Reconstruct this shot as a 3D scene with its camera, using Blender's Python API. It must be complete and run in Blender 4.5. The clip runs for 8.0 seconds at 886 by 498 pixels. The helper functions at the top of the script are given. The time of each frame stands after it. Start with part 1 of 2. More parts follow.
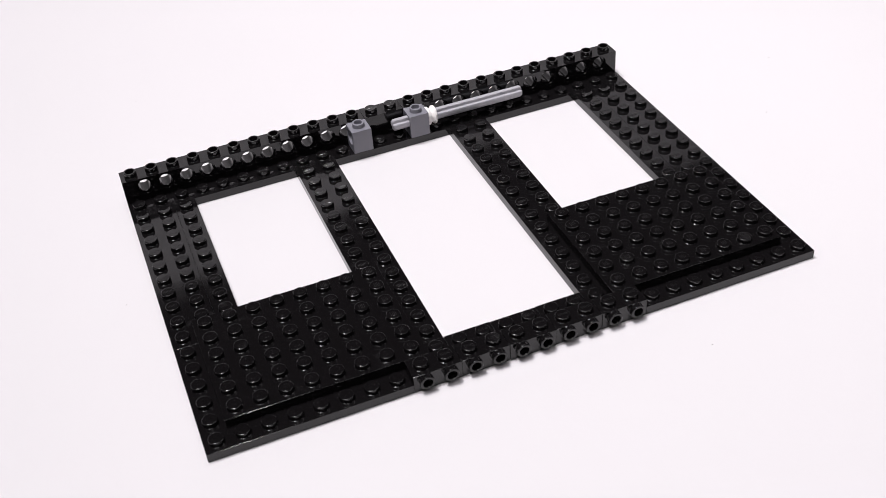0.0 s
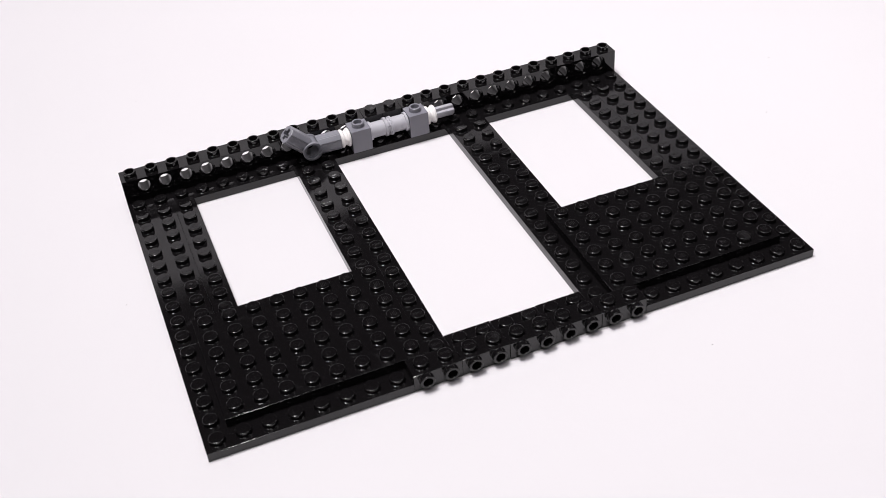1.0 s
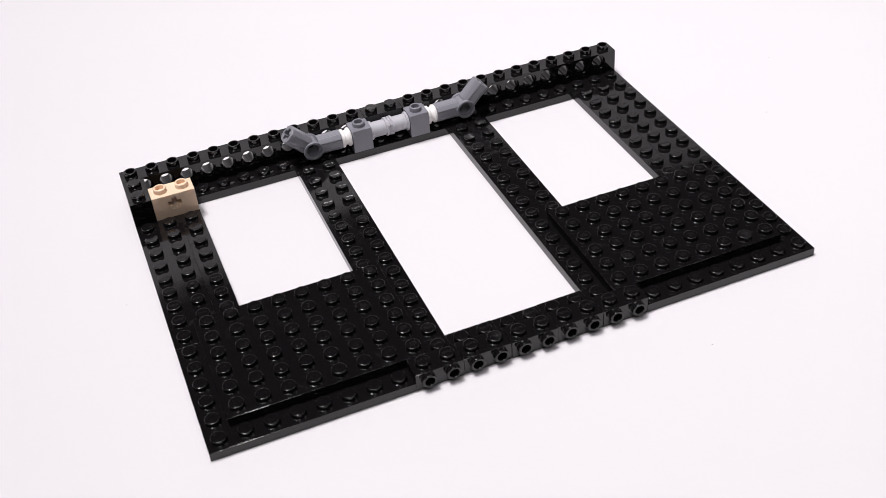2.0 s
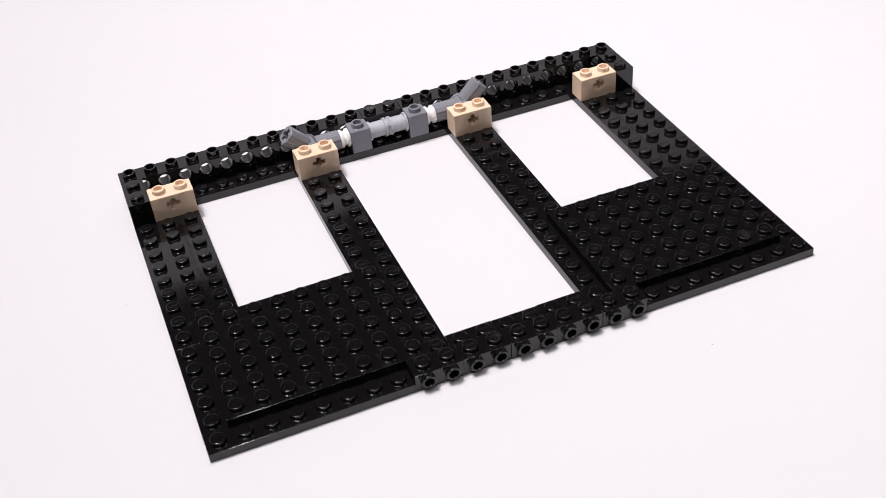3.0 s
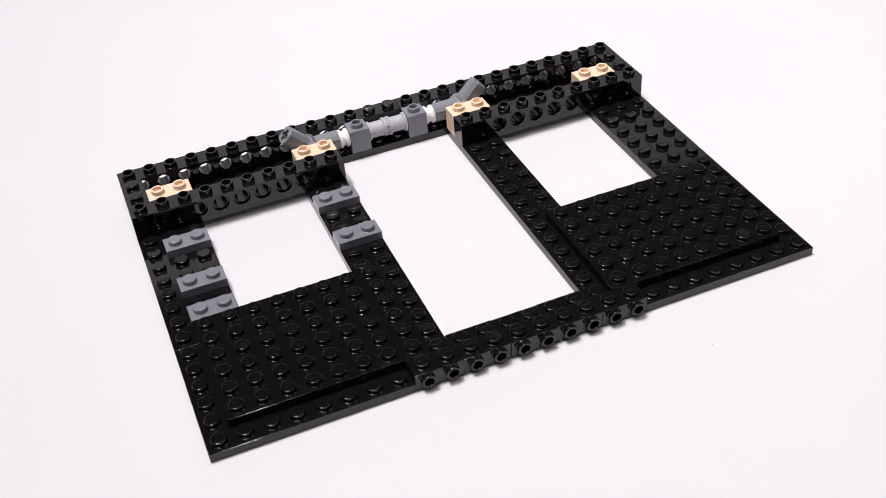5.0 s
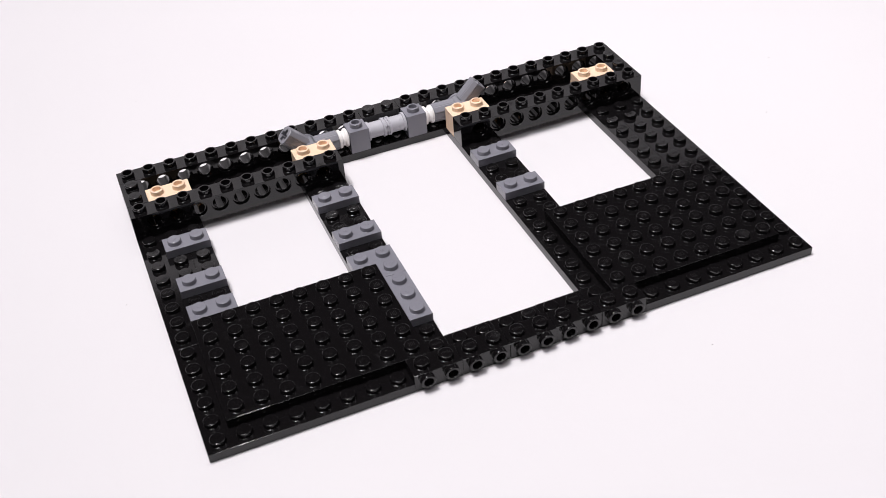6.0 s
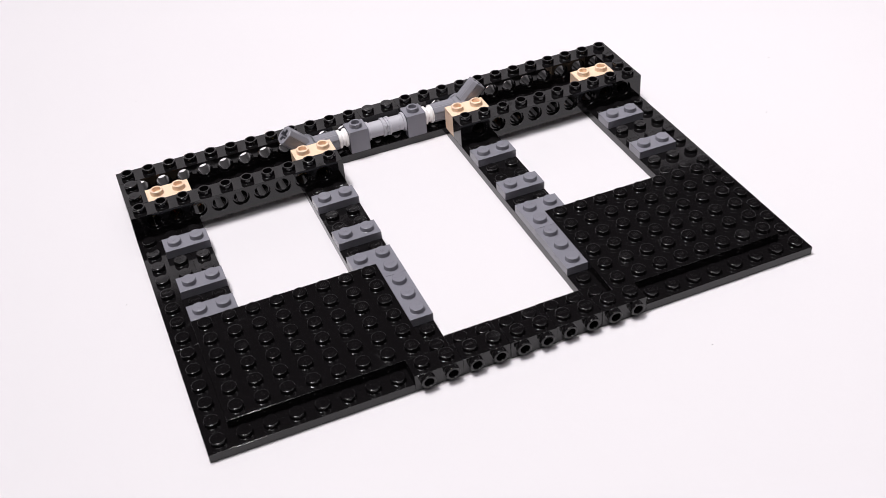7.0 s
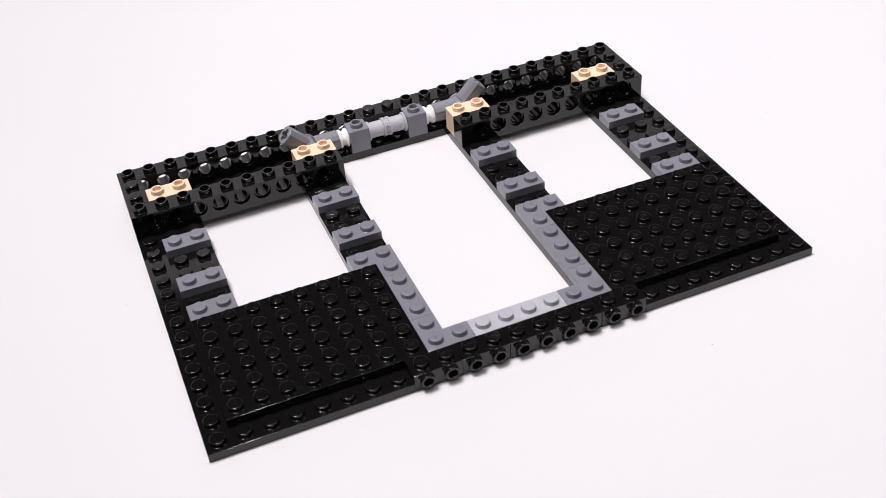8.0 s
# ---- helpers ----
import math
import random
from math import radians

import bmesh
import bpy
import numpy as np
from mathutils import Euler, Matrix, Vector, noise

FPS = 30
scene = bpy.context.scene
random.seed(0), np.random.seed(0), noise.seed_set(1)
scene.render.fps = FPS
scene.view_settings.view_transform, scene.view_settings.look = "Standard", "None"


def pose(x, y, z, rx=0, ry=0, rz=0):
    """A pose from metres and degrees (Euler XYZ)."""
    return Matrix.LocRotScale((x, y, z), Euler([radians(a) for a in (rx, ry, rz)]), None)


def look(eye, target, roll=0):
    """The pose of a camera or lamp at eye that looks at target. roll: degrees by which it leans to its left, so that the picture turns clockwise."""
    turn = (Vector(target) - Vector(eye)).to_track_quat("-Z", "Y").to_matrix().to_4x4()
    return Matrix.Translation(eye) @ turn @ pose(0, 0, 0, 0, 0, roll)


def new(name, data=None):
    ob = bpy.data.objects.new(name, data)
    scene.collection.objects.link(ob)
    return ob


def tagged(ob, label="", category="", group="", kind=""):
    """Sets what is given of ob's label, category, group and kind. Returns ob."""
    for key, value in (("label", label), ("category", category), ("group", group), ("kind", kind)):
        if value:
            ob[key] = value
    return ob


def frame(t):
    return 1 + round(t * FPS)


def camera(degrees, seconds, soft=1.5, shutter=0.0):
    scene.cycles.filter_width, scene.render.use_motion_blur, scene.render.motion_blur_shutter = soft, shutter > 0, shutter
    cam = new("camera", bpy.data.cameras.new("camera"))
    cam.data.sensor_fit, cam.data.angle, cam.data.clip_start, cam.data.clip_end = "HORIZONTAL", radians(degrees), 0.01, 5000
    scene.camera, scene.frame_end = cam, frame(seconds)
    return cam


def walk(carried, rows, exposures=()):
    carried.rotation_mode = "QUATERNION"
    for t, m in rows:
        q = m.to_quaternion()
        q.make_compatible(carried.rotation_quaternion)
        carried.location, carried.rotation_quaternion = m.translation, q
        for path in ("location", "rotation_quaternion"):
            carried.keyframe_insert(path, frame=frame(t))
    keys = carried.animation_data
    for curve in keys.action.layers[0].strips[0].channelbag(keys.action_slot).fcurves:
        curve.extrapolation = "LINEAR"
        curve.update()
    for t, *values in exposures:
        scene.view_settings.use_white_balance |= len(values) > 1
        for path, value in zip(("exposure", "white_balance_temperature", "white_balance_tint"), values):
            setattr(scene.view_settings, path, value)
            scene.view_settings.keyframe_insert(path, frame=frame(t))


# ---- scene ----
cam = camera(43.574, 8.0, soft=0.8)
cam.data.dof.use_dof, cam.data.dof.focus_distance, cam.data.dof.aperture_fstop = True, 0.44, 32

EYE, AIM = (-0.10561, -0.29916, 0.24301), (-0.00602, -0.01104, 0.0)
STILL = look(EYE, AIM, -4.853)
walk(cam, [(0, STILL), (8.0, STILL)], [(0, 0.0), (8.0, 0.0)])

# ---- world and lamps: dim surroundings, a softbox key and added fills, all out of view ----
world = bpy.data.worlds.new("world")
world.use_nodes = True
scene.world = world
world.node_tree.nodes["Background"].inputs["Color"].default_value = (0.9, 0.88, 0.92, 1)
world.node_tree.nodes["Background"].inputs["Strength"].default_value = 0.05


def area_lamp(name, eye, target, wide, high, watts, colour, spread=180):
    data = bpy.data.lights.new(name, "AREA")
    data.shape, data.size, data.size_y, data.energy, data.color, data.spread = "RECTANGLE", wide, high, watts, colour, radians(spread)
    ob = new(name, data)
    ob.matrix_world = look(eye, target)
    return ob


area_lamp("softbox_key", (-0.36, 0.14, 1.68), (0.30, 0.02, 0), 0.26, 0.26, 4.7, (1.0, 0.982, 1.0), 80)
# added fills: top evens the table's brightness, front lifts the near faces
area_lamp("top_fill", (-0.28, 0.10, 1.65), (0.20, 0.05, 0), 0.7, 0.6, 3.6, (1.0, 0.982, 1.0), 100)
area_lamp("front_fill", (-0.20, -0.72, 1.25), (0.25, 0, 0.0), 0.5, 0.35, 1.3, (1.0, 0.982, 1.0), 100)
# added lamp that brightens the backdrop mirrored in the black plates
area_lamp("backdrop_fill", (0.22, 0.22, 1.00), (0.26, 0.72, 0.30), 1.2, 0.25, 3.6, (1.0, 0.982, 1.0))


# ---- materials ----
def nodes_of(name):
    m = bpy.data.materials.new(name)
    m.use_nodes = True
    n, l = m.node_tree.nodes, m.node_tree.links
    return m, n, l, n["Principled BSDF"]


def plastic(name, colour, rough=0.12, vary=0.08, sss=0.0, smudge=0.16, smear=0.0):
    """Moulded glossy plastic: handling smudges in the gloss, a faint orange-peel relief, hairline scratches."""
    m, n, l, b = nodes_of(name)
    big = n.new("ShaderNodeTexNoise")
    big.inputs["Scale"].default_value, big.inputs["Detail"].default_value = 70, 4
    fine = n.new("ShaderNodeTexNoise")
    fine.inputs["Scale"].default_value, fine.inputs["Detail"].default_value = 900, 3
    scratch = n.new("ShaderNodeTexNoise")
    scratch.inputs["Scale"].default_value, scratch.inputs["Detail"].default_value = 1.0, 3
    stretch = n.new("ShaderNodeVectorMath")
    stretch.operation = "MULTIPLY"
    stretch.inputs[1].default_value = (90, 2600, 900)
    tex = n.new("ShaderNodeTexCoord")
    for t in (big, fine):
        l.new(tex.outputs["Object"], t.inputs["Vector"])
    l.new(tex.outputs["Object"], stretch.inputs[0])
    l.new(stretch.outputs[0], scratch.inputs["Vector"])
    info = n.new("ShaderNodeObjectInfo")
    shade = n.new("ShaderNodeMix")
    shade.data_type = "RGBA"
    shade.inputs["A"].default_value = (*[c * (1 - vary) for c in colour], 1)
    shade.inputs["B"].default_value = (*[c * (1 + vary) for c in colour], 1)
    add = n.new("ShaderNodeMath")
    add.operation = "MULTIPLY_ADD"
    add.inputs[1].default_value = 0.5
    l.new(info.outputs["Random"], add.inputs[0])
    half = n.new("ShaderNodeMath")
    half.operation = "MULTIPLY"
    half.inputs[1].default_value = 0.5
    l.new(big.outputs["Fac"], half.inputs[0])
    l.new(half.outputs[0], add.inputs[2])
    l.new(add.outputs[0], shade.inputs["Factor"])
    l.new(shade.outputs["Result"], b.inputs["Base Color"])
    ramp = n.new("ShaderNodeMapRange")
    ramp.inputs["From Min"].default_value, ramp.inputs["From Max"].default_value = 0.35, 0.75
    ramp.inputs["To Min"].default_value, ramp.inputs["To Max"].default_value = rough, rough + smudge
    l.new(big.outputs["Fac"], ramp.inputs["Value"])
    # wiped finger smears, placed differently on each piece
    shift = n.new("ShaderNodeVectorMath")
    l.new(tex.outputs["Object"], shift.inputs[0])
    l.new(info.outputs["Random"], shift.inputs[1])
    wipe = n.new("ShaderNodeTexNoise")
    wipe.inputs["Scale"].default_value, wipe.inputs["Detail"].default_value, wipe.inputs["Distortion"].default_value = 55, 3, 1.2
    l.new(shift.outputs[0], wipe.inputs["Vector"])
    mask = n.new("ShaderNodeMapRange")
    mask.inputs["From Min"].default_value, mask.inputs["From Max"].default_value = 0.60, 0.74
    mask.inputs["To Min"].default_value, mask.inputs["To Max"].default_value = 0.0, smear
    l.new(wipe.outputs["Fac"], mask.inputs["Value"])
    total = n.new("ShaderNodeMath")
    l.new(ramp.outputs[0], total.inputs[0])
    l.new(mask.outputs[0], total.inputs[1])
    l.new(total.outputs[0], b.inputs["Roughness"])
    both = n.new("ShaderNodeMath")
    both.operation = "MULTIPLY_ADD"
    both.inputs[1].default_value = 0.5
    l.new(scratch.outputs["Fac"], both.inputs[0])
    l.new(fine.outputs["Fac"], both.inputs[2])
    bump = n.new("ShaderNodeBump")
    bump.inputs["Strength"].default_value, bump.inputs["Distance"].default_value = 0.05, 0.00005
    l.new(both.outputs[0], bump.inputs["Height"])
    l.new(bump.outputs[0], b.inputs["Normal"])
    b.inputs["IOR"].default_value = 1.53
    if sss:
        b.inputs["Subsurface Weight"].default_value = sss
        b.inputs["Subsurface Radius"].default_value = (0.0012, 0.0008, 0.0005)
        b.inputs["Subsurface Scale"].default_value = 1.0
    return m


def table_material():
    m, n, l, b = nodes_of("white_table")
    tex = n.new("ShaderNodeTexCoord")
    big = n.new("ShaderNodeTexNoise")
    big.inputs["Scale"].default_value, big.inputs["Detail"].default_value = 9, 5
    fine = n.new("ShaderNodeTexNoise")
    fine.inputs["Scale"].default_value, fine.inputs["Detail"].default_value = 420, 4
    for t in (big, fine):
        l.new(tex.outputs["Object"], t.inputs["Vector"])
    mix = n.new("ShaderNodeMix")
    mix.data_type = "RGBA"
    mix.inputs["A"].default_value, mix.inputs["B"].default_value = (0.672, 0.641, 0.662, 1), (0.692, 0.660, 0.681, 1)
    l.new(big.outputs["Fac"], mix.inputs["Factor"])
    l.new(mix.outputs["Result"], b.inputs["Base Color"])
    b.inputs["Roughness"].default_value = 0.45
    bump = n.new("ShaderNodeBump")
    bump.inputs["Strength"].default_value, bump.inputs["Distance"].default_value = 0.15, 0.0001
    l.new(fine.outputs["Fac"], bump.inputs["Height"])
    l.new(bump.outputs[0], b.inputs["Normal"])
    return m


def matt(name, colour, scale):
    m, n, l, b = nodes_of(name)
    tex, noi, mix = n.new("ShaderNodeTexCoord"), n.new("ShaderNodeTexNoise"), n.new("ShaderNodeMix")
    noi.inputs["Scale"].default_value = scale
    mix.data_type = "RGBA"
    mix.inputs["A"].default_value, mix.inputs["B"].default_value = (*[c * 0.85 for c in colour], 1), (*[c * 1.15 for c in colour], 1)
    l.new(tex.outputs["Object"], noi.inputs["Vector"])
    l.new(noi.outputs["Fac"], mix.inputs["Factor"])
    l.new(mix.outputs["Result"], b.inputs["Base Color"])
    b.inputs["Roughness"].default_value = 0.9
    return m


BLACK = plastic("black_plastic", (0.0052, 0.0046, 0.0050), 0.04, 0.08, 0.0, 0.07, 0.22)
GREY = plastic("bluish_grey_plastic", (0.190, 0.185, 0.214), 0.11)
SILVER = plastic("light_grey_plastic", (0.41, 0.395, 0.43), 0.14)
SATIN = plastic("satin_grey_plastic", (0.215, 0.210, 0.238), 0.30, 0.06, 0.0, 0.1)
SLEEVE = plastic("satin_light_grey_plastic", (0.46, 0.445, 0.485), 0.26, 0.05, 0.0, 0.1)
TAN = plastic("tan_plastic", (0.80, 0.588, 0.43), 0.25, 0.04, 0.08)
WHITE = plastic("white_plastic", (0.86, 0.82, 0.81), 0.22, 0.03)
TABLE = table_material()
# tone of the added enclosure, set for the dark reflections in the black plates
SURROUND = matt("dark_surround", (0.058, 0.055, 0.060), 3)
DUST = matt("dust_fibre", (0.26, 0.23, 0.23), 900)

# ---- measures of the toy system, metres ----
S, PL, BR, STUD_R, STUD_H, GAP, EDGE = 0.008, 0.0032, 0.0096, 0.0024, 0.0017, 0.00006, 0.00006


def model(u, v, z=0.0):
    """A place on the frame: studs from its back corner along its length and its depth, and a height."""
    return Vector(((u - 13) * S, (9 - v) * S, z))


# ---- mesh builders ----
def mesh_of(bm, name, material, smooth=True):
    bmesh.ops.recalc_face_normals(bm, faces=bm.faces)
    me = bpy.data.meshes.new(name)
    bm.to_mesh(me)
    bm.free()
    me.materials.append(material)
    if smooth:
        me.polygons.foreach_set("use_smooth", [True] * len(me.polygons))
        me.set_sharp_from_angle(angle=radians(20))
    return me


def part(name, me, parent, place=(0, 0, 0), label=""):
    ob = new(name, me)
    ob.parent = parent
    ob.location = place
    if label:
        ob["label"] = label
    return ob


def thing(name, label, category, group=""):
    return tagged(new(name), label, category, group)


def turned(bm, rings, segs=24, close_start=True, close_end=True, axis="z"):
    """A turned shape from (radius, height) rings."""
    loops = []
    for r, h in rings:
        ring = []
        for i in range(segs):
            a = 2 * math.pi * i / segs
            p = (r * math.cos(a), r * math.sin(a), h)
            if axis == "x":
                p = (p[2], p[0], p[1])
            elif axis == "y":
                p = (p[0], p[2], p[1])
            ring.append(bm.verts.new(p))
        loops.append(ring)
    for a, b in zip(loops, loops[1:]):
        for i in range(segs):
            j = (i + 1) % segs
            bm.faces.new((a[i], a[j], b[j], b[i]))
    if close_start:
        bm.faces.new(loops[0])
    if close_end:
        bm.faces.new(loops[-1])
    return loops


def box(bm, lo, hi, bevel=0.0):
    made = bmesh.ops.create_cube(bm, size=1)["verts"]
    for v in made:
        for k in range(3):
            v.co[k] = lo[k] if v.co[k] < 0 else hi[k]
    if bevel:
        edges = {e for v in made for e in v.link_edges}
        bmesh.ops.bevel(bm, geom=list(edges), offset=bevel, segments=2, profile=0.5, affect="EDGES")


def rounded_foot_and_rim(r, h):
    """Rings of a stud's side: a small fillet at the foot, a rounded rim at the top."""
    foot, rim, q = 0.00014, 0.00026, math.pi / 2
    rings = [(r + foot * (1 - math.sin(q * k / 5)), foot * (1 - math.cos(q * k / 5))) for k in range(6)]
    return rings + [(r - rim * (1 - math.cos(q * k / 5)), h - rim * (1 - math.sin(q * k / 5))) for k in range(6)]


def stroke(bm, x, reach, z, r=0.00012):
    """A low rounded ridge along y."""
    rows = []
    for y, k in ((-reach, 0.3), (-reach + 0.0001, 1.0), (reach - 0.0001, 1.0), (reach, 0.3)):
        rows.append([bm.verts.new((x - r * k * math.cos(math.pi * i / 4), y, z - 0.00001 + r * k * math.sin(math.pi * i / 4) * 0.6)) for i in range(5)])
    for p, q in zip(rows, rows[1:]):
        for i in range(4):
            bm.faces.new((p[i], p[i + 1], q[i + 1], q[i]))


def solid_stud(pip=False, lengthwise=False):
    bm = bmesh.new()
    r, h = STUD_R, STUD_H
    turned(bm, rounded_foot_and_rim(r, h) + [(r - 0.00036, h)], 28, False, True)
    # worn maker's relief, as plain raised strokes
    if pip:
        turned(bm, [(0.00072, h), (0.00069, h + 0.00007), (0.00030, h + 0.00009), (0.00026, h + 0.00004), (0.0001, h + 0.00003)], 14, False, True)
    elif lengthwise:
        for k in range(4):
            stroke(bm, (k - 1.5) * 0.00054, (0.00112, 0.00090)[k % 2], h)
    else:
        for k in range(7):
            stroke(bm, (k - 3) * 0.00045, (0.00066, 0.00052, 0.00060)[k % 3], h)
    return bm


def open_stud():
    bm = bmesh.new()
    r, h, i = STUD_R, STUD_H + 0.0001, 0.0016
    turned(bm, rounded_foot_and_rim(r, h) + [(r - 0.00034, h), (i + 0.00016, h), (i + 0.00005, h - 0.00004), (i, h - 0.00016), (i, 0.0001)], 28, False, True)
    return bm


STUDS = {}


def stud_mesh(kind, material):
    key = (kind, material.name)
    if key not in STUDS:
        bm = open_stud() if kind == "open" else solid_stud(kind == "pip", kind == "lengthwise")
        STUDS[key] = mesh_of(bm, "stud", material)
    return STUDS[key]


BODIES = {}


def slab(nu, nv, height, material, gap=GAP, edge=EDGE):
    """A plain plate or brick body, origin at its lower back corner: along +x by nu studs, along -y by nv studs."""
    key = (nu, nv, round(height, 5), material.name, gap)
    if key not in BODIES:
        bm = bmesh.new()
        box(bm, (gap, -nv * S + gap, 0.00003), (nu * S - gap, -gap, height), edge)
        BODIES[key] = mesh_of(bm, "body", material)
    return BODIES[key]


def cross_radius(a, reach=0.0024, half=0.00092):
    """How far a cross-shaped outline reaches at the angle a."""
    c, s = abs(math.cos(a)), abs(math.sin(a))
    return min(reach / max(c, s), half / max(min(c, s), 1e-9)) if half / max(min(c, s), 1e-9) * max(c, s) <= reach else reach / max(c, s)


def hole_angles(w, zlo, zhi):
    angles = [2 * math.pi * i / 24 for i in range(24)]
    for x in (-w, w):
        for z in (zlo, zhi):
            angles.append(math.atan2(z, x) % (2 * math.pi))
    inner = math.atan2(0.00092, 0.0024)
    for q in range(4):
        for d in (inner, math.pi / 4, math.pi / 2 - inner):
            angles.append((q * math.pi / 2 + d) % (2 * math.pi))
    out = []
    for a in sorted(angles):
        if not out or a - out[-1] > 1e-4:
            out.append(a)
    return out


def rect_radius(a, w, zlo, zhi):
    c, s = math.cos(a), math.sin(a)
    r = 1e9
    if abs(c) > 1e-9:
        r = min(r, w / abs(c))
    if abs(s) > 1e-9:
        r = min(r, (zhi if s > 0 else -zlo) / abs(s))
    return r


def holed_brick(length, hole_places, kind, half_width):
    """A one-stud-deep brick with holes through its depth. Origin at the lower back corner, depth along -y."""
    bm = bmesh.new()
    x0, x1, y0, y1, z1 = GAP, length * S - GAP, -S + GAP, -GAP, BR
    box(bm, (x0, y0, 0.00003), (x1, y1, z1), EDGE)
    big = [f for f in bm.faces if abs(f.normal.y) > 0.99 and f.calc_area() > 1e-5]
    bmesh.ops.delete(bm, geom=big, context="FACES_ONLY")
    e = EDGE
    xlo, xhi, zl, zh, zc = x0 + e, x1 - e, 0.00003 + e, z1 - e, 0.0058

    def loop(cx, y, angles, fn):
        return [bm.verts.new((cx + fn(a) * math.cos(a), y, zc + fn(a) * math.sin(a))) for a in angles]

    def strip(a, b):
        for i in range(len(a)):
            j = (i + 1) % len(a)
            bm.faces.new((a[i], a[j], b[j], b[i]))

    spans = []
    for cx in hole_places:
        spans.append((cx - half_width, cx + half_width))
    for y, d in ((y0, 1), (y1, -1)):
        cursor = xlo
        for a, b in spans + [(xhi, xhi)]:
            if a - cursor > 1e-6:
                q = [bm.verts.new(p) for p in ((cursor, y, zl), (a, y, zl), (a, y, zh), (cursor, y, zh))]
                bm.faces.new(q)
            cursor = b
    for cx in hole_places:
        ang = hole_angles(half_width, zl - zc, zh - zc)
        rims = []
        for y, d in ((y0, 1), (y1, -1)):
            rect = loop(cx, y, ang, lambda a: rect_radius(a, half_width, zl - zc, zh - zc))
            if kind == "pin":
                rows = [loop(cx, y, ang, lambda a: 0.0032), loop(cx, y + d * 0.00012, ang, lambda a: 0.0031), loop(cx, y + d * 0.0009, ang, lambda a: 0.0031),
                        loop(cx, y + d * 0.0009, ang, lambda a: 0.0025), loop(cx, y + d * 0.0010, ang, lambda a: 0.0024)]
            else:
                rows = [loop(cx, y, ang, lambda a: 0.00256), loop(cx, y + d * 0.00012, ang, lambda a: 0.00252), loop(cx, y + d * 0.00014, ang, cross_radius)]
            strip(rect, rows[0])
            for p, q in zip(rows, rows[1:]):
                strip(p, q)
            rims.append(rows[-1])
        strip(rims[0], rims[1])
    bmesh.ops.remove_doubles(bm, verts=bm.verts, dist=1e-7)
    return bm


def beam_mesh(length, material):
    key = ("beam", length, material.name)
    if key not in BODIES:
        BODIES[key] = mesh_of(holed_brick(length, [i * S for i in range(1, length)], "pin", S / 2), "body", material)
    return BODIES[key]


# ---- pieces ----
def add_studs(owner, cells, material, height, kind="solid", pips=()):
    for cu, cv in cells:
        k = "pip" if (cu, cv) in pips else kind
        part("stud", stud_mesh(k, material), owner, (cu * S, -cv * S, height))


def grid(nu, nv, skip=()):
    return [(i + 0.5, j + 0.5) for i in range(nu) for j in range(nv) if (i, j) not in skip]


# ---- the setting ----
def build_setting():
    bm = bmesh.new()
    # one sheet: flat table that sweeps up into an added backdrop out of view
    prof = [(-1.1, 0.0), (0.50, 0.0)]
    for k in range(1, 13):
        a = math.pi / 2 * k / 12
        prof.append((0.50 + 0.22 * math.sin(a), 0.22 * (1 - math.cos(a))))
    prof.append((0.72, 0.56))
    xs = [-1.6 + 0.08 * k for k in range(41)]
    # top edge dips and rises to shape the backdrop's reflection in the black plates
    rows = [[bm.verts.new((x, y, z - (0.08 * math.exp(-((x - 0.28) / 0.17) ** 2) - 0.05 / (1 + math.exp((0.50 - x) / 0.03)) if z > 0.5 else 0.0))) for y, z in prof] for x in xs]
    for a, b in zip(rows, rows[1:]):
        for i in range(len(prof) - 1):
            bm.faces.new((a[i], b[i], b[i + 1], a[i + 1]))
    geo = bmesh.ops.extrude_face_region(bm, geom=list(bm.faces))["geom"]
    for v in geo:
        if isinstance(v, bmesh.types.BMVert):
            v.co.z -= 0.02
            v.co.y += 0.02 if v.co.y > 0.55 else 0
    ob = new("tabletop", mesh_of(bm, "tabletop", TABLE))
    tagged(ob, "seamless white matt table sheet with an added unseen curve up behind", "table", kind="structure")
    # added dark enclosure, out of view, that the glossy pieces reflect
    t = 0.05
    for name, lo, hi in (("wall_north", (-2.2, 2.0, -0.8), (2.2, 2.0 + t, 1.8)), ("wall_south", (-2.2, -2.0 - t, -0.8), (2.2, -2.0, 1.8)),
                         ("wall_east", (2.2, -2.0 - t, -0.8), (2.2 + t, 2.0 + t, 1.8)), ("wall_west", (-2.2 - t, -2.0 - t, -0.8), (-2.2, 2.0 + t, 1.8)),
                         ("ceiling", (-2.2 - t, -2.0 - t, 1.8), (2.2 + t, 2.0 + t, 1.8 + t)), ("floor", (-2.2 - t, -2.0 - t, -0.8 - t), (2.2 + t, 2.0 + t, -0.8))):
        b2 = bmesh.new()
        box(b2, lo, hi)
        tagged(new(name, mesh_of(b2, name, SURROUND, False)), "dark matt surface of the added enclosure out of view", "wall", kind="structure")


build_setting()


def dust_speck(x, y, size):
    bm = bmesh.new()
    bmesh.ops.create_icosphere(bm, subdivisions=1, radius=size)
    for v in bm.verts:
        v.co *= 0.7 + 0.6 * random.random()
        v.co.x *= 1.5
        v.co.z = max(v.co.z * 0.5, -size * 0.2) + size * 0.2
    ob = new("dust_speck", mesh_of(bm, "dust_speck", DUST))
    ob.location = (x, y, 0)
    tagged(ob, "tiny dark dust speck on the white table", "dust", "dust on the table")


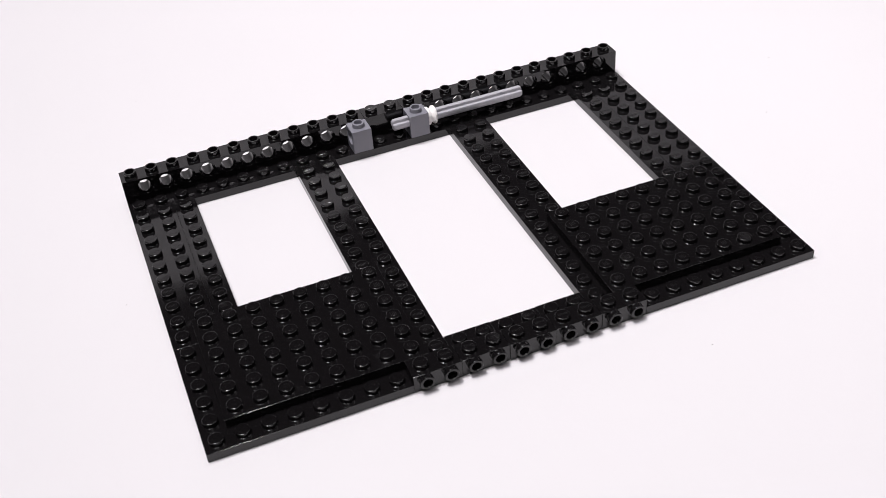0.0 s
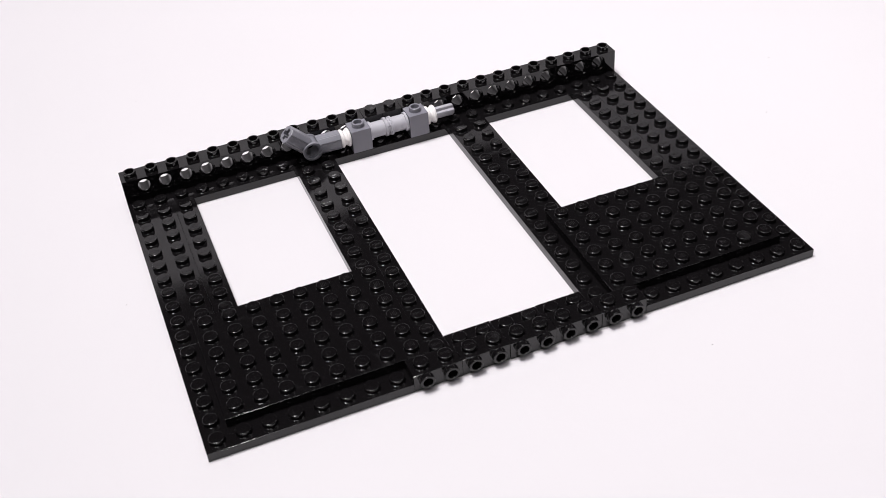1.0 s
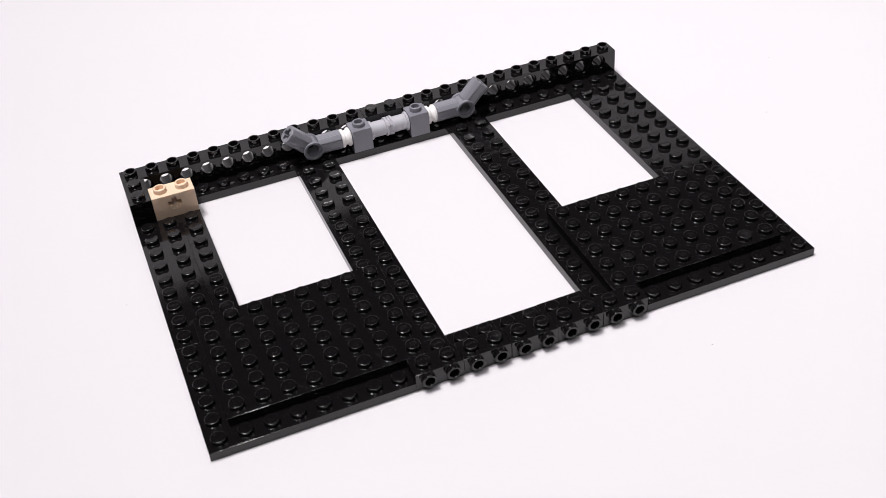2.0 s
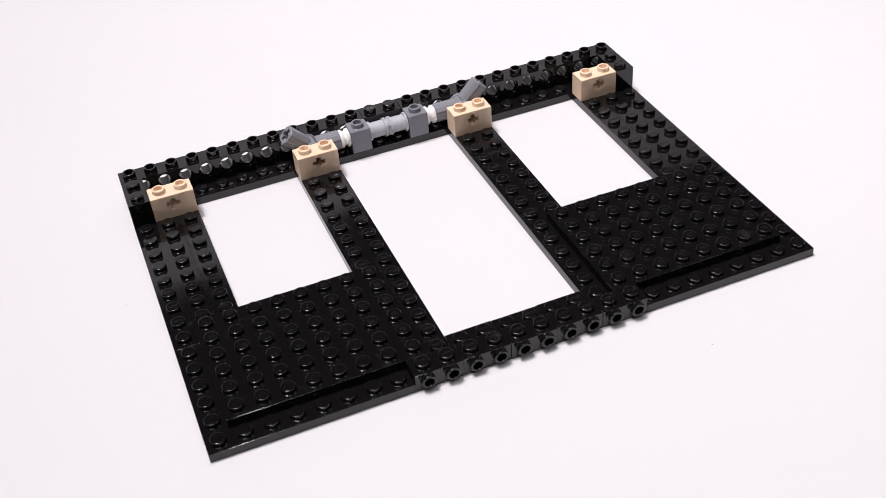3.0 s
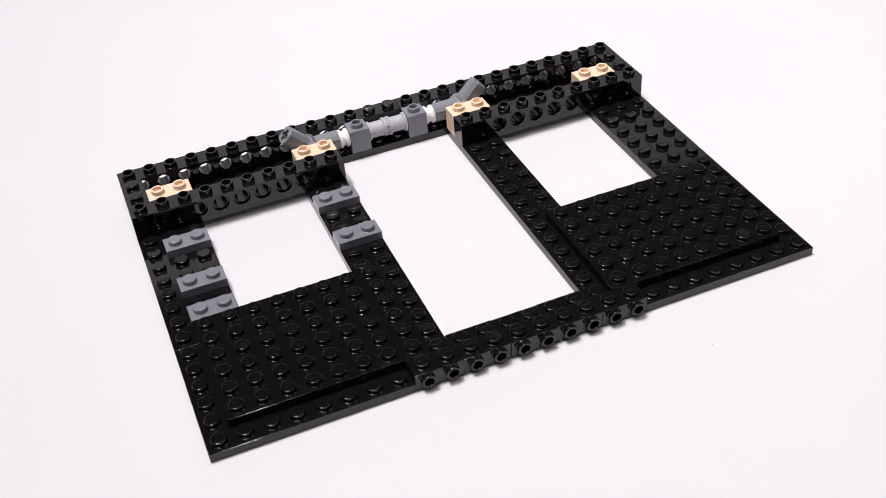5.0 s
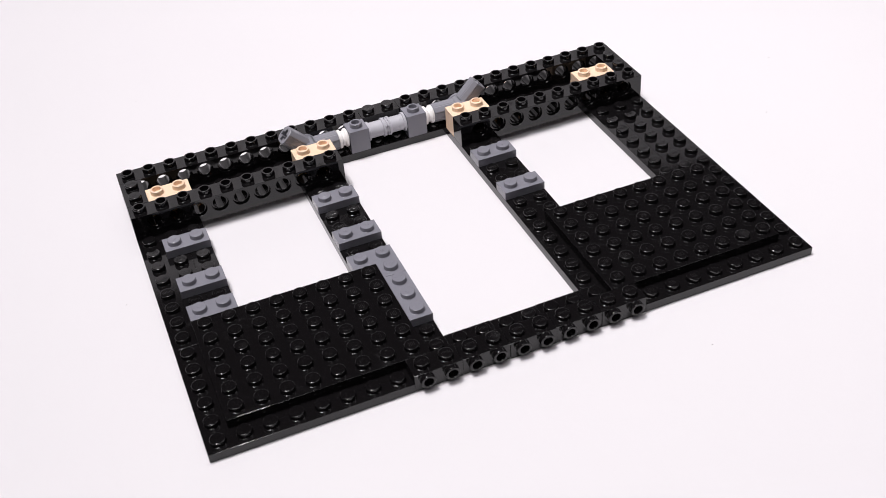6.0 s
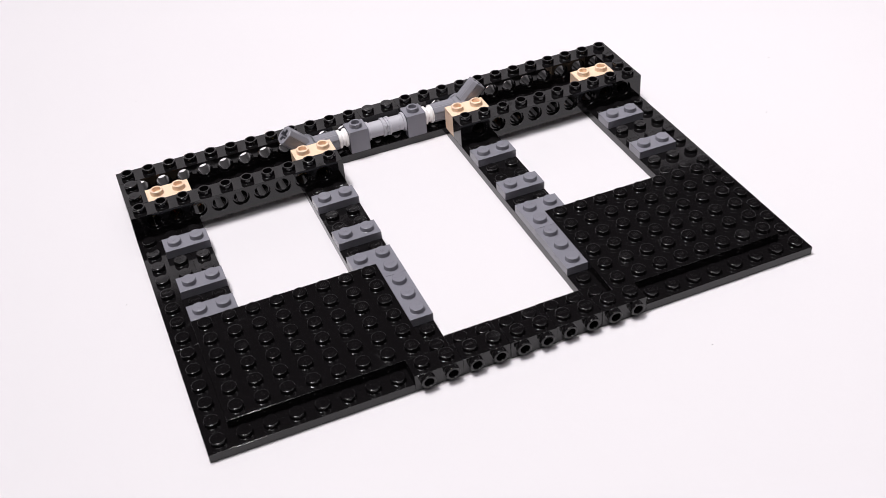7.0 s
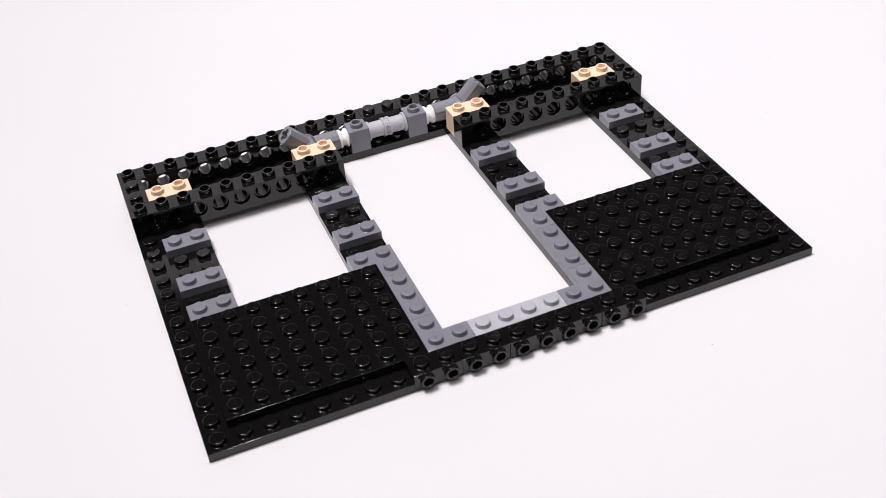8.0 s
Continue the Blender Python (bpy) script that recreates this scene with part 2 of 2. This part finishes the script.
for x, y, size in ((0.0511, -0.0930, 0.0002), (0.1435, 0.0115, 0.0002), (0.1698, 0.0475, 0.0002), (-0.0876, 0.1459, 0.00014), (-0.1143, 0.0096, 0.00014)):
    dust_speck(x, y, size)

# ---- the black frame, lying on the table ----
frame_base = thing("brick_assembly", "glossy black window-wall build of toy plates on a white table", "toy construction")


def base_plate(u, v, nu, nv, level, hidden=(), pips=(), name="plate"):
    ob = part(name, slab(nu, nv, PL, BLACK, 0.00003, 0.00004), frame_base, model(u, v, level * PL))
    cells = [(a, b) for a, b in grid(nu, nv) if not hidden or not hidden(u + a, v + b)]
    add_studs(ob, cells, BLACK, PL, "lengthwise" if nu == 8 and nv == 6 else "solid", pips)


def under_panel(u, v):
    return (1 < u < 9 or 17 < u < 25) and 11 < v < 17


def under_back(u, v):
    return v < 1


# back strip, side strips, pillars, front corners
base_plate(0, 0, 8, 2, 0, under_back)
base_plate(8, 0, 10, 2, 0, under_back)
base_plate(18, 0, 8, 2, 0, under_back)
base_plate(0, 2, 2, 10, 0, under_panel, pips=((1.5, 6.5),))
base_plate(24, 2, 2, 10, 0, under_panel)
base_plate(2, 2, 1, 10, 0, under_panel)
base_plate(23, 2, 1, 10, 0, under_panel)
base_plate(8, 2, 2, 14, 0, under_panel, pips=((1.5, 5.5),))
base_plate(16, 2, 2, 14, 0, under_panel, pips=((0.5, 5.5),))
base_plate(0, 12, 8, 6, 0, under_panel)
base_plate(18, 12, 8, 6, 0, under_panel, pips=((4.5, 5.5),))
# raised panels
base_plate(1, 11, 8, 6, 1, pips=((4.5, 1.5), (2.5, 4.5)), name="panel")
base_plate(17, 11, 8, 6, 1, pips=((4.5, 1.5), (2.5, 4.5)), name="panel")


def side_stud_plates():
    bm = bmesh.new()
    step_profile = [(-GAP, 0.00003), (-GAP, PL), (-S - GAP, PL), (-S - GAP, 2 * PL), (-2 * S + GAP, 2 * PL), (-2 * S + GAP, 0.00003)]
    side = bm.faces.new([bm.verts.new((GAP, y, z)) for y, z in step_profile])
    for v in bmesh.ops.extrude_face_region(bm, geom=[side])["geom"]:
        if isinstance(v, bmesh.types.BMVert):
            v.co.x = 2 * S - GAP
    bmesh.ops.bevel(bm, geom=list(bm.edges), offset=EDGE, segments=2, profile=0.5, affect="EDGES")
    body = mesh_of(bm, "side_stud_plate", BLACK)
    for k in range(5):
        u = 8 + 2 * k
        jog = (0.0, 0.00012, -0.00008, 0.00010, 0.0)[k]
        ob = part("side_stud_plate", body, frame_base, model(u, 16) + Vector((0, jog, 0)))
        low = [(a, b) for a, b in ((0.5, 0.5), (1.5, 0.5)) if not under_panel(u + a, 16 + b)]
        add_studs(ob, low, BLACK, PL, pips=((0.5, 0.5),))
        add_studs(ob, [(0.5, 1.5), (1.5, 1.5)], BLACK, 2 * PL)
        for a in (0.5, 1.5):
            s = part("side_stud", stud_mesh("open", BLACK), ob, (a * S, -2 * S + GAP, 0.0040))
            s.rotation_euler = (radians(90), 0, 0)


side_stud_plates()

for u in (0, 14):
    beam = part("holed_beam", beam_mesh(12, BLACK), frame_base, model(u, 0, PL))
    add_studs(beam, grid(12, 1), BLACK, BR, "open")
plain = part("brick", slab(2, 1, BR, BLACK), frame_base, model(12, 0, PL))
add_studs(plain, grid(2, 1), BLACK, BR)

# ---- loose pieces that are built on: each with its seat on the frame and the time it is set down ----
PLACED = []  # thing, seat on the frame, time set down (None: from the start), earlier seats


def seat(u, v, z, rx=0, ry=0, rz=0):
    p = model(u, v, z)
    return pose(p.x, p.y, p.z, rx, ry, rz)


def holed_unit_brick():
    key = "unit"
    if key not in BODIES:
        bm = holed_brick(1, [S / 2], "pin", S / 2 - GAP - EDGE)
        bmesh.ops.rotate(bm, cent=(S / 2, -S / 2, 0), matrix=Matrix.Rotation(radians(90), 3, "Z"), verts=bm.verts)
        BODIES[key] = mesh_of(bm, "body", GREY)
    ob = thing("holed_brick", "dark bluish grey one-stud brick with a round side hole", "toy brick", "grey axle bearings")
    body = part("body", BODIES[key], ob)
    add_studs(body, [(0.5, 0.5)], GREY, BR, "open")
    return ob


for u in (11, 14):
    PLACED.append((holed_unit_brick(), seat(u, 1, PL), None, ()))


def axle():
    """A cross-section rod, seven studs long, along x, its middle at the origin."""
    ob = thing("axle", "light grey cross-section axle through the bearing bricks", "toy axle")
    bm = bmesh.new()
    w, r, half = 0.00090, 0.00238, 3.5 * S
    outline = []
    for q in range(4):
        a0 = q * math.pi / 2
        c, s = math.cos(a0), math.sin(a0)
        arm = []
        for k in range(5):
            y = -w + 2 * w * k / 4
            arm.append((math.sqrt(r * r - y * y), y))
        arm.append((w + 0.00012, w + 0.00012))
        for x, y in arm:
            outline.append((x * c - y * s, x * s + y * c))
    loops = []
    for x, k in ((-half, 0.72), (-half + 0.0003, 0.93), (-half + 0.0007, 1), (half - 0.0007, 1), (half - 0.0003, 0.93), (half, 0.72)):
        loops.append([bm.verts.new((x, a * k, b * k)) for a, b in outline])
    for a, b in zip(loops, loops[1:]):
        for i in range(len(a)):
            j = (i + 1) % len(a)
            bm.faces.new((a[i], a[j], b[j], b[i]))
    bm.faces.new(loops[0]), bm.faces.new(loops[-1])
    part("rod", mesh_of(bm, "rod", SILVER), ob)
    return ob


AX_Z = PL + 0.0058
PLACED.append((axle(), seat(13, 1.5, AX_Z), 0.467, ((0.0, seat(16.72, 1.5, AX_Z)),)))


def bush():
    """A full sleeve along x: a plain flange at one end, a ring and a notched collar at the other."""
    ob = thing("bush", "light grey flanged sleeve on the axle", "toy bush", "light grey axle sleeves")
    bm = bmesh.new()
    h, g, w = S / 2 - 0.00005, 0.0038, 0.00315
    prof = [(0.0024, -h), (g - 0.0002, -h), (g, -h + 0.00015), (g, -h + 0.0008), (g - 0.0002, -h + 0.00098), (w, -h + 0.00102),
            (w, h - 0.0017), (g - 0.0002, h - 0.0016), (g, h - 0.00145), (g, h - 0.0009), (g - 0.0002, h - 0.00072), (0.0030, h - 0.00068),
            (0.0030, h - 0.0001), (0.0029, h), (0.0024, h), (0.0024, -h)]
    turned(bm, prof, 32, False, False, "x")
    part("sleeve", mesh_of(bm, "sleeve", SLEEVE), ob)
    # four teeth on the collar
    tooth = bmesh.new()
    box(tooth, (h - 0.0008, -0.0009, 0.0028), (h - 0.0001, 0.0009, 0.0036), 0.0001)
    me = mesh_of(tooth, "tooth", SLEEVE)
    for k in range(4):
        part("tooth", me, ob).rotation_euler = (radians(45 + 90 * k), 0, 0)
    return ob


def half_bush():
    ob = thing("half_bush", "white grooved half sleeve on the axle", "toy bush", "white half sleeves")
    bm = bmesh.new()
    h, g = S / 4 - 0.00005, 0.0037
    prof = [(0.0024, -h), (g - 0.0003, -h), (g, -h + 0.0003), (g, -h + 0.0010), (g - 0.0008, -0.0003), (g - 0.0008, 0.0003),
            (g, h - 0.0010), (g, h - 0.0003), (g - 0.0003, h), (0.0024, h), (0.0024, -h)]
    turned(bm, prof, 32, False, False, "x")
    part("ring", mesh_of(bm, "ring", WHITE), ob)
    return ob


PLACED.append((half_bush(), seat(15.25, 1.5, AX_Z), None, ()))
PLACED.append((half_bush(), seat(10.75, 1.5, AX_Z), 0.767, ()))
PLACED.append((bush(), seat(13.5, 1.5, AX_Z, 0, 0, 180), 0.167, ()))
PLACED.append((bush(), seat(12.5, 1.5, AX_Z), 0.467, ()))


def elbow():
    """A bent connector: pin hub along y at the origin, one arm along +x, the other bent up by 45 degrees."""
    ob = thing("elbow_connector", "dark bluish grey bent connector with a round hub", "toy connector", "bent grey connectors")
    bm = bmesh.new()
    h = S / 2 - 0.0001
    prof = [(0.0024, -h + 0.0009), (0.0031, -h + 0.0009), (0.0031, -h + 0.0001), (0.0033, -h), (0.00375, -h), (0.0039, -h + 0.00015),
            (0.0039, -h + 0.0011), (0.0036, -h + 0.0013), (0.0036, h - 0.0013), (0.0039, h - 0.0011), (0.0039, h - 0.00015), (0.00375, h), (0.0033, h),
            (0.0031, h - 0.0001), (0.0031, h - 0.0009), (0.0024, h - 0.0009), (0.0024, -h + 0.0009)]
    turned(bm, prof, 32, False, False, "y")
    part("hub", mesh_of(bm, "hub", SATIN), ob)
    bm = bmesh.new()
    ang = sorted(set(hole_angles(0.004, -0.004, 0.004)) | {q * math.pi / 2 + e * d for q in range(5) for e in (-1, 1) for d in (0.30, 0.36, 0.42, 0.48, 0.54)})
    ang = [a for a in ang if 0 <= a < 2 * math.pi - 1e-6]

    def shell(a):
        # four broad flats with narrower bevels, and a shallow groove where they meet
        d = (a + math.pi / 4) % (math.pi / 2) - math.pi / 4
        flat, bevel = 0.00335 / math.cos(d), 0.00372 / math.cos(math.pi / 4 - abs(d))
        return min(flat, bevel) - 0.00022 * math.exp(-((abs(d) - 0.42) / 0.07) ** 2)

    def ring(x, fn, k=1.0):
        return [bm.verts.new((x, fn(a) * k * math.cos(a), fn(a) * k * math.sin(a))) for a in ang]
    end = 1.5 * S - 0.00005
    rows = [ring(0.0026, shell), ring(end - 0.0002, shell), ring(end, shell, 0.95), ring(end, cross_radius), ring(end - 0.007, cross_radius)]
    for a, b in zip(rows, rows[1:]):
        for i in range(len(a)):
            j = (i + 1) % len(a)
            bm.faces.new((a[i], a[j], b[j], b[i]))
    bm.faces.new(rows[-1])
    me = mesh_of(bm, "arm", SATIN)
    part("arm", me, ob)
    arm = part("arm", me, ob)
    arm.rotation_euler = (0, radians(-135), 0)
    return ob


PLACED.append((elbow(), seat(9.0, 1.5, AX_Z), 0.967, ()))
PLACED.append((elbow(), seat(17.0, 1.5, AX_Z, 0, 0, 180), 1.267, ()))


def plain_brick_across():
    ob = thing("brick", "glossy black two-stud brick closing the end of the beams", "toy brick", "black end bricks")
    body = part("body", slab(1, 2, BR, BLACK), ob)
    add_studs(body, grid(1, 2), BLACK, BR)
    return ob


PLACED.append((plain_brick_across(), seat(0, 1, PL), 1.567, ()))
PLACED.append((plain_brick_across(), seat(25, 1, PL), 2.867, ()))


def tan_brick():
    if "tan" not in BODIES:
        BODIES["tan"] = mesh_of(holed_brick(2, [S], "cross", S - GAP - EDGE), "body", TAN)
    ob = thing("axle_brick", "pale tan two-stud brick with a cross-shaped axle hole", "toy brick", "tan axle-hole bricks")
    body = part("body", BODIES["tan"], ob)
    add_studs(body, grid(2, 1), TAN, BR, "open")
    return ob


for u, t in ((1, 1.867), (8, 2.167), (16, 2.467), (23, 2.733)):
    PLACED.append((tan_brick(), seat(u, 2, PL), t, ()))


def holed_beam():
    ob = thing("holed_beam", "glossy black ten-stud beam with round side holes", "toy beam", "black holed beams")
    body = part("body", beam_mesh(10, BLACK), ob)
    add_studs(body, grid(10, 1), BLACK, BR, "open")
    return ob


PLACED.append((holed_beam(), seat(0, 3, PL), 3.167, ()))
PLACED.append((holed_beam(), seat(16, 3, PL), 3.367, ()))


def grey_plate(nu, nv, material=GREY, label="dark bluish grey two-stud plate pressed onto the black frame", pip=(0.5, 0.5)):
    ob = thing("plate", label, "toy plate", "grey plates on the frame")
    body = part("body", slab(nu, nv, PL, material), ob)
    add_studs(body, grid(nu, nv), material, PL, pips=(pip,))
    return ob


def corner_plate(flip):
    """Three studs in a corner: two along the back, one in front of the far or near end."""
    ob = thing("corner_plate", "dark bluish grey three-stud corner plate at the opening", "toy plate", "grey corner plates")
    bm = bmesh.new()
    g = GAP
    if not flip:
        pts = [(g, -g), (2 * S - g, -g), (2 * S - g, -2 * S + g), (S + g, -2 * S + g), (S + g, -S + g), (g, -S + g)]
        cells = [(0.5, 0.5), (1.5, 0.5), (1.5, 1.5)]
    else:
        pts = [(g, -g), (2 * S - g, -g), (2 * S - g, -S + g), (S - g, -S + g), (S - g, -2 * S + g), (g, -2 * S + g)]
        cells = [(0.5, 0.5), (1.5, 0.5), (0.5, 1.5)]
    face = bm.faces.new([bm.verts.new((a, b, 0.00003)) for a, b in pts])
    up = bmesh.ops.extrude_face_region(bm, geom=[face])["geom"]
    for v in up:
        if isinstance(v, bmesh.types.BMVert):
            v.co.z = PL
    bmesh.ops.bevel(bm, geom=list(bm.edges), offset=EDGE, segments=2, profile=0.5, affect="EDGES")
    body = part("body", mesh_of(bm, "body", GREY), ob)
    add_studs(body, cells, GREY, PL, pips=(cells[1],))
    return ob


# side strip, then the pillars, then the far side strip, then the sill of the opening
for u, v, t, p in ((1, 5, 3.667, (0.5, 0.5)), (1, 8, 3.967, (1.5, 0.5)), (1, 10, 4.167, (0.5, 0.5)), (8, 5, 4.467, (1.5, 0.5)), (8, 8, 4.767, (0.5, 0.5)),
                   (16, 5, 5.533, (1.5, 0.5)), (16, 8, 5.767, (0.5, 0.5)), (23, 5, 6.567, (1.5, 0.5)), (23, 8, 6.867, (1.5, 0.5)), (23, 10, 7.167, (0.5, 0.5))):
    PLACED.append((grey_plate(2, 1, pip=p), seat(u, v, PL), t, ()))
PLACED.append((corner_plate(False), seat(8, 10, PL), 5.033, ()))
PLACED.append((grey_plate(1, 3, label="dark bluish grey three-stud plate along the opening", pip=(0.5, 1.5)), seat(9, 12, PL), 5.3, ()))
PLACED.append((corner_plate(True), seat(16, 10, PL), 6.067, ()))
PLACED.append((grey_plate(1, 3, label="dark bluish grey three-stud plate along the opening", pip=(0.5, 0.5)), seat(16, 12, PL), 6.367, ()))
PLACED.append((corner_plate(False), seat(11, 17, PL, 0, 0, 180), 7.367, ()))
PLACED.append((grey_plate(4, 1, SILVER, "light grey four-stud plate on the sill of the opening", (1.5, 0.5)), seat(11, 16, PL), 7.667, ()))
PLACED.append((corner_plate(True), seat(17, 17, PL, 0, 0, 180), 7.967, ()))


def motions():
    """The frame is nudged a little whenever a piece is pressed on; each piece waits on the table beside it, then is set in its seat."""
    nudges = [(0.0, 0, 0, 0), (0.467, 0.35, 0.24, 0.13), (0.967, 0.05, 0.38, 0.12), (1.267, 0.50, 0.55, 0.26), (2.733, 0.07, 0.35, 0.38), (3.367, 0.29, 0.52, 0.46),
              (4.467, -0.06, 0.58, 0.55), (5.767, -0.29, 0.65, 0.57), (6.367, -0.28, 0.58, 0.56), (6.867, -0.32, 0.68, 0.65), (7.367, -0.20, 0.72, 0.56), (7.967, -0.23, 0.63, 0.48)]
    stops = [(t, pose(x / 1000, y / 1000, 0, 0, 0, r)) for t, x, y, r in nudges]
    step = 1 / FPS

    def at(t):
        return [m for s, m in stops if s <= t + 1e-4][-1]

    rows = [(0.0, stops[0][1])]
    for (t, m), (_, before) in zip(stops[1:], stops):
        rows += [(t - step, before), (t, m)]
    walk(frame_base, rows + [(8.0, stops[-1][1])])

    for k, (ob, place, set_down, earlier) in enumerate(PLACED):
        lift = 0.0037 if ob.name.startswith(("bush", "half_bush")) else 0.0039 if ob.name.startswith("elbow") else 0.0
        waiting = Matrix.Translation((0.225 + 0.11 * (k % 3), -0.26 + 0.02 * (k // 3), lift)) @ place.to_quaternion().to_matrix().to_4x4()

        def local(t):
            if set_down is None or t >= set_down - 1e-4:
                return at(t) @ place
            if earlier:
                return at(t) @ earlier[0][1]
            return waiting
        times = sorted({round(s, 3) for s, _ in stops[1:]} | ({set_down} if set_down else set()))
        rows = [(0.0, local(0.0))]
        for t in times:
            if t - step > rows[-1][0] + 1e-4:
                rows.append((t - step, local(t - step - 1e-3)))
            rows.append((t, local(t)))
        if rows[-1][0] < 8.0:
            rows.append((8.0, local(8.0)))
        walk(ob, rows)


motions()
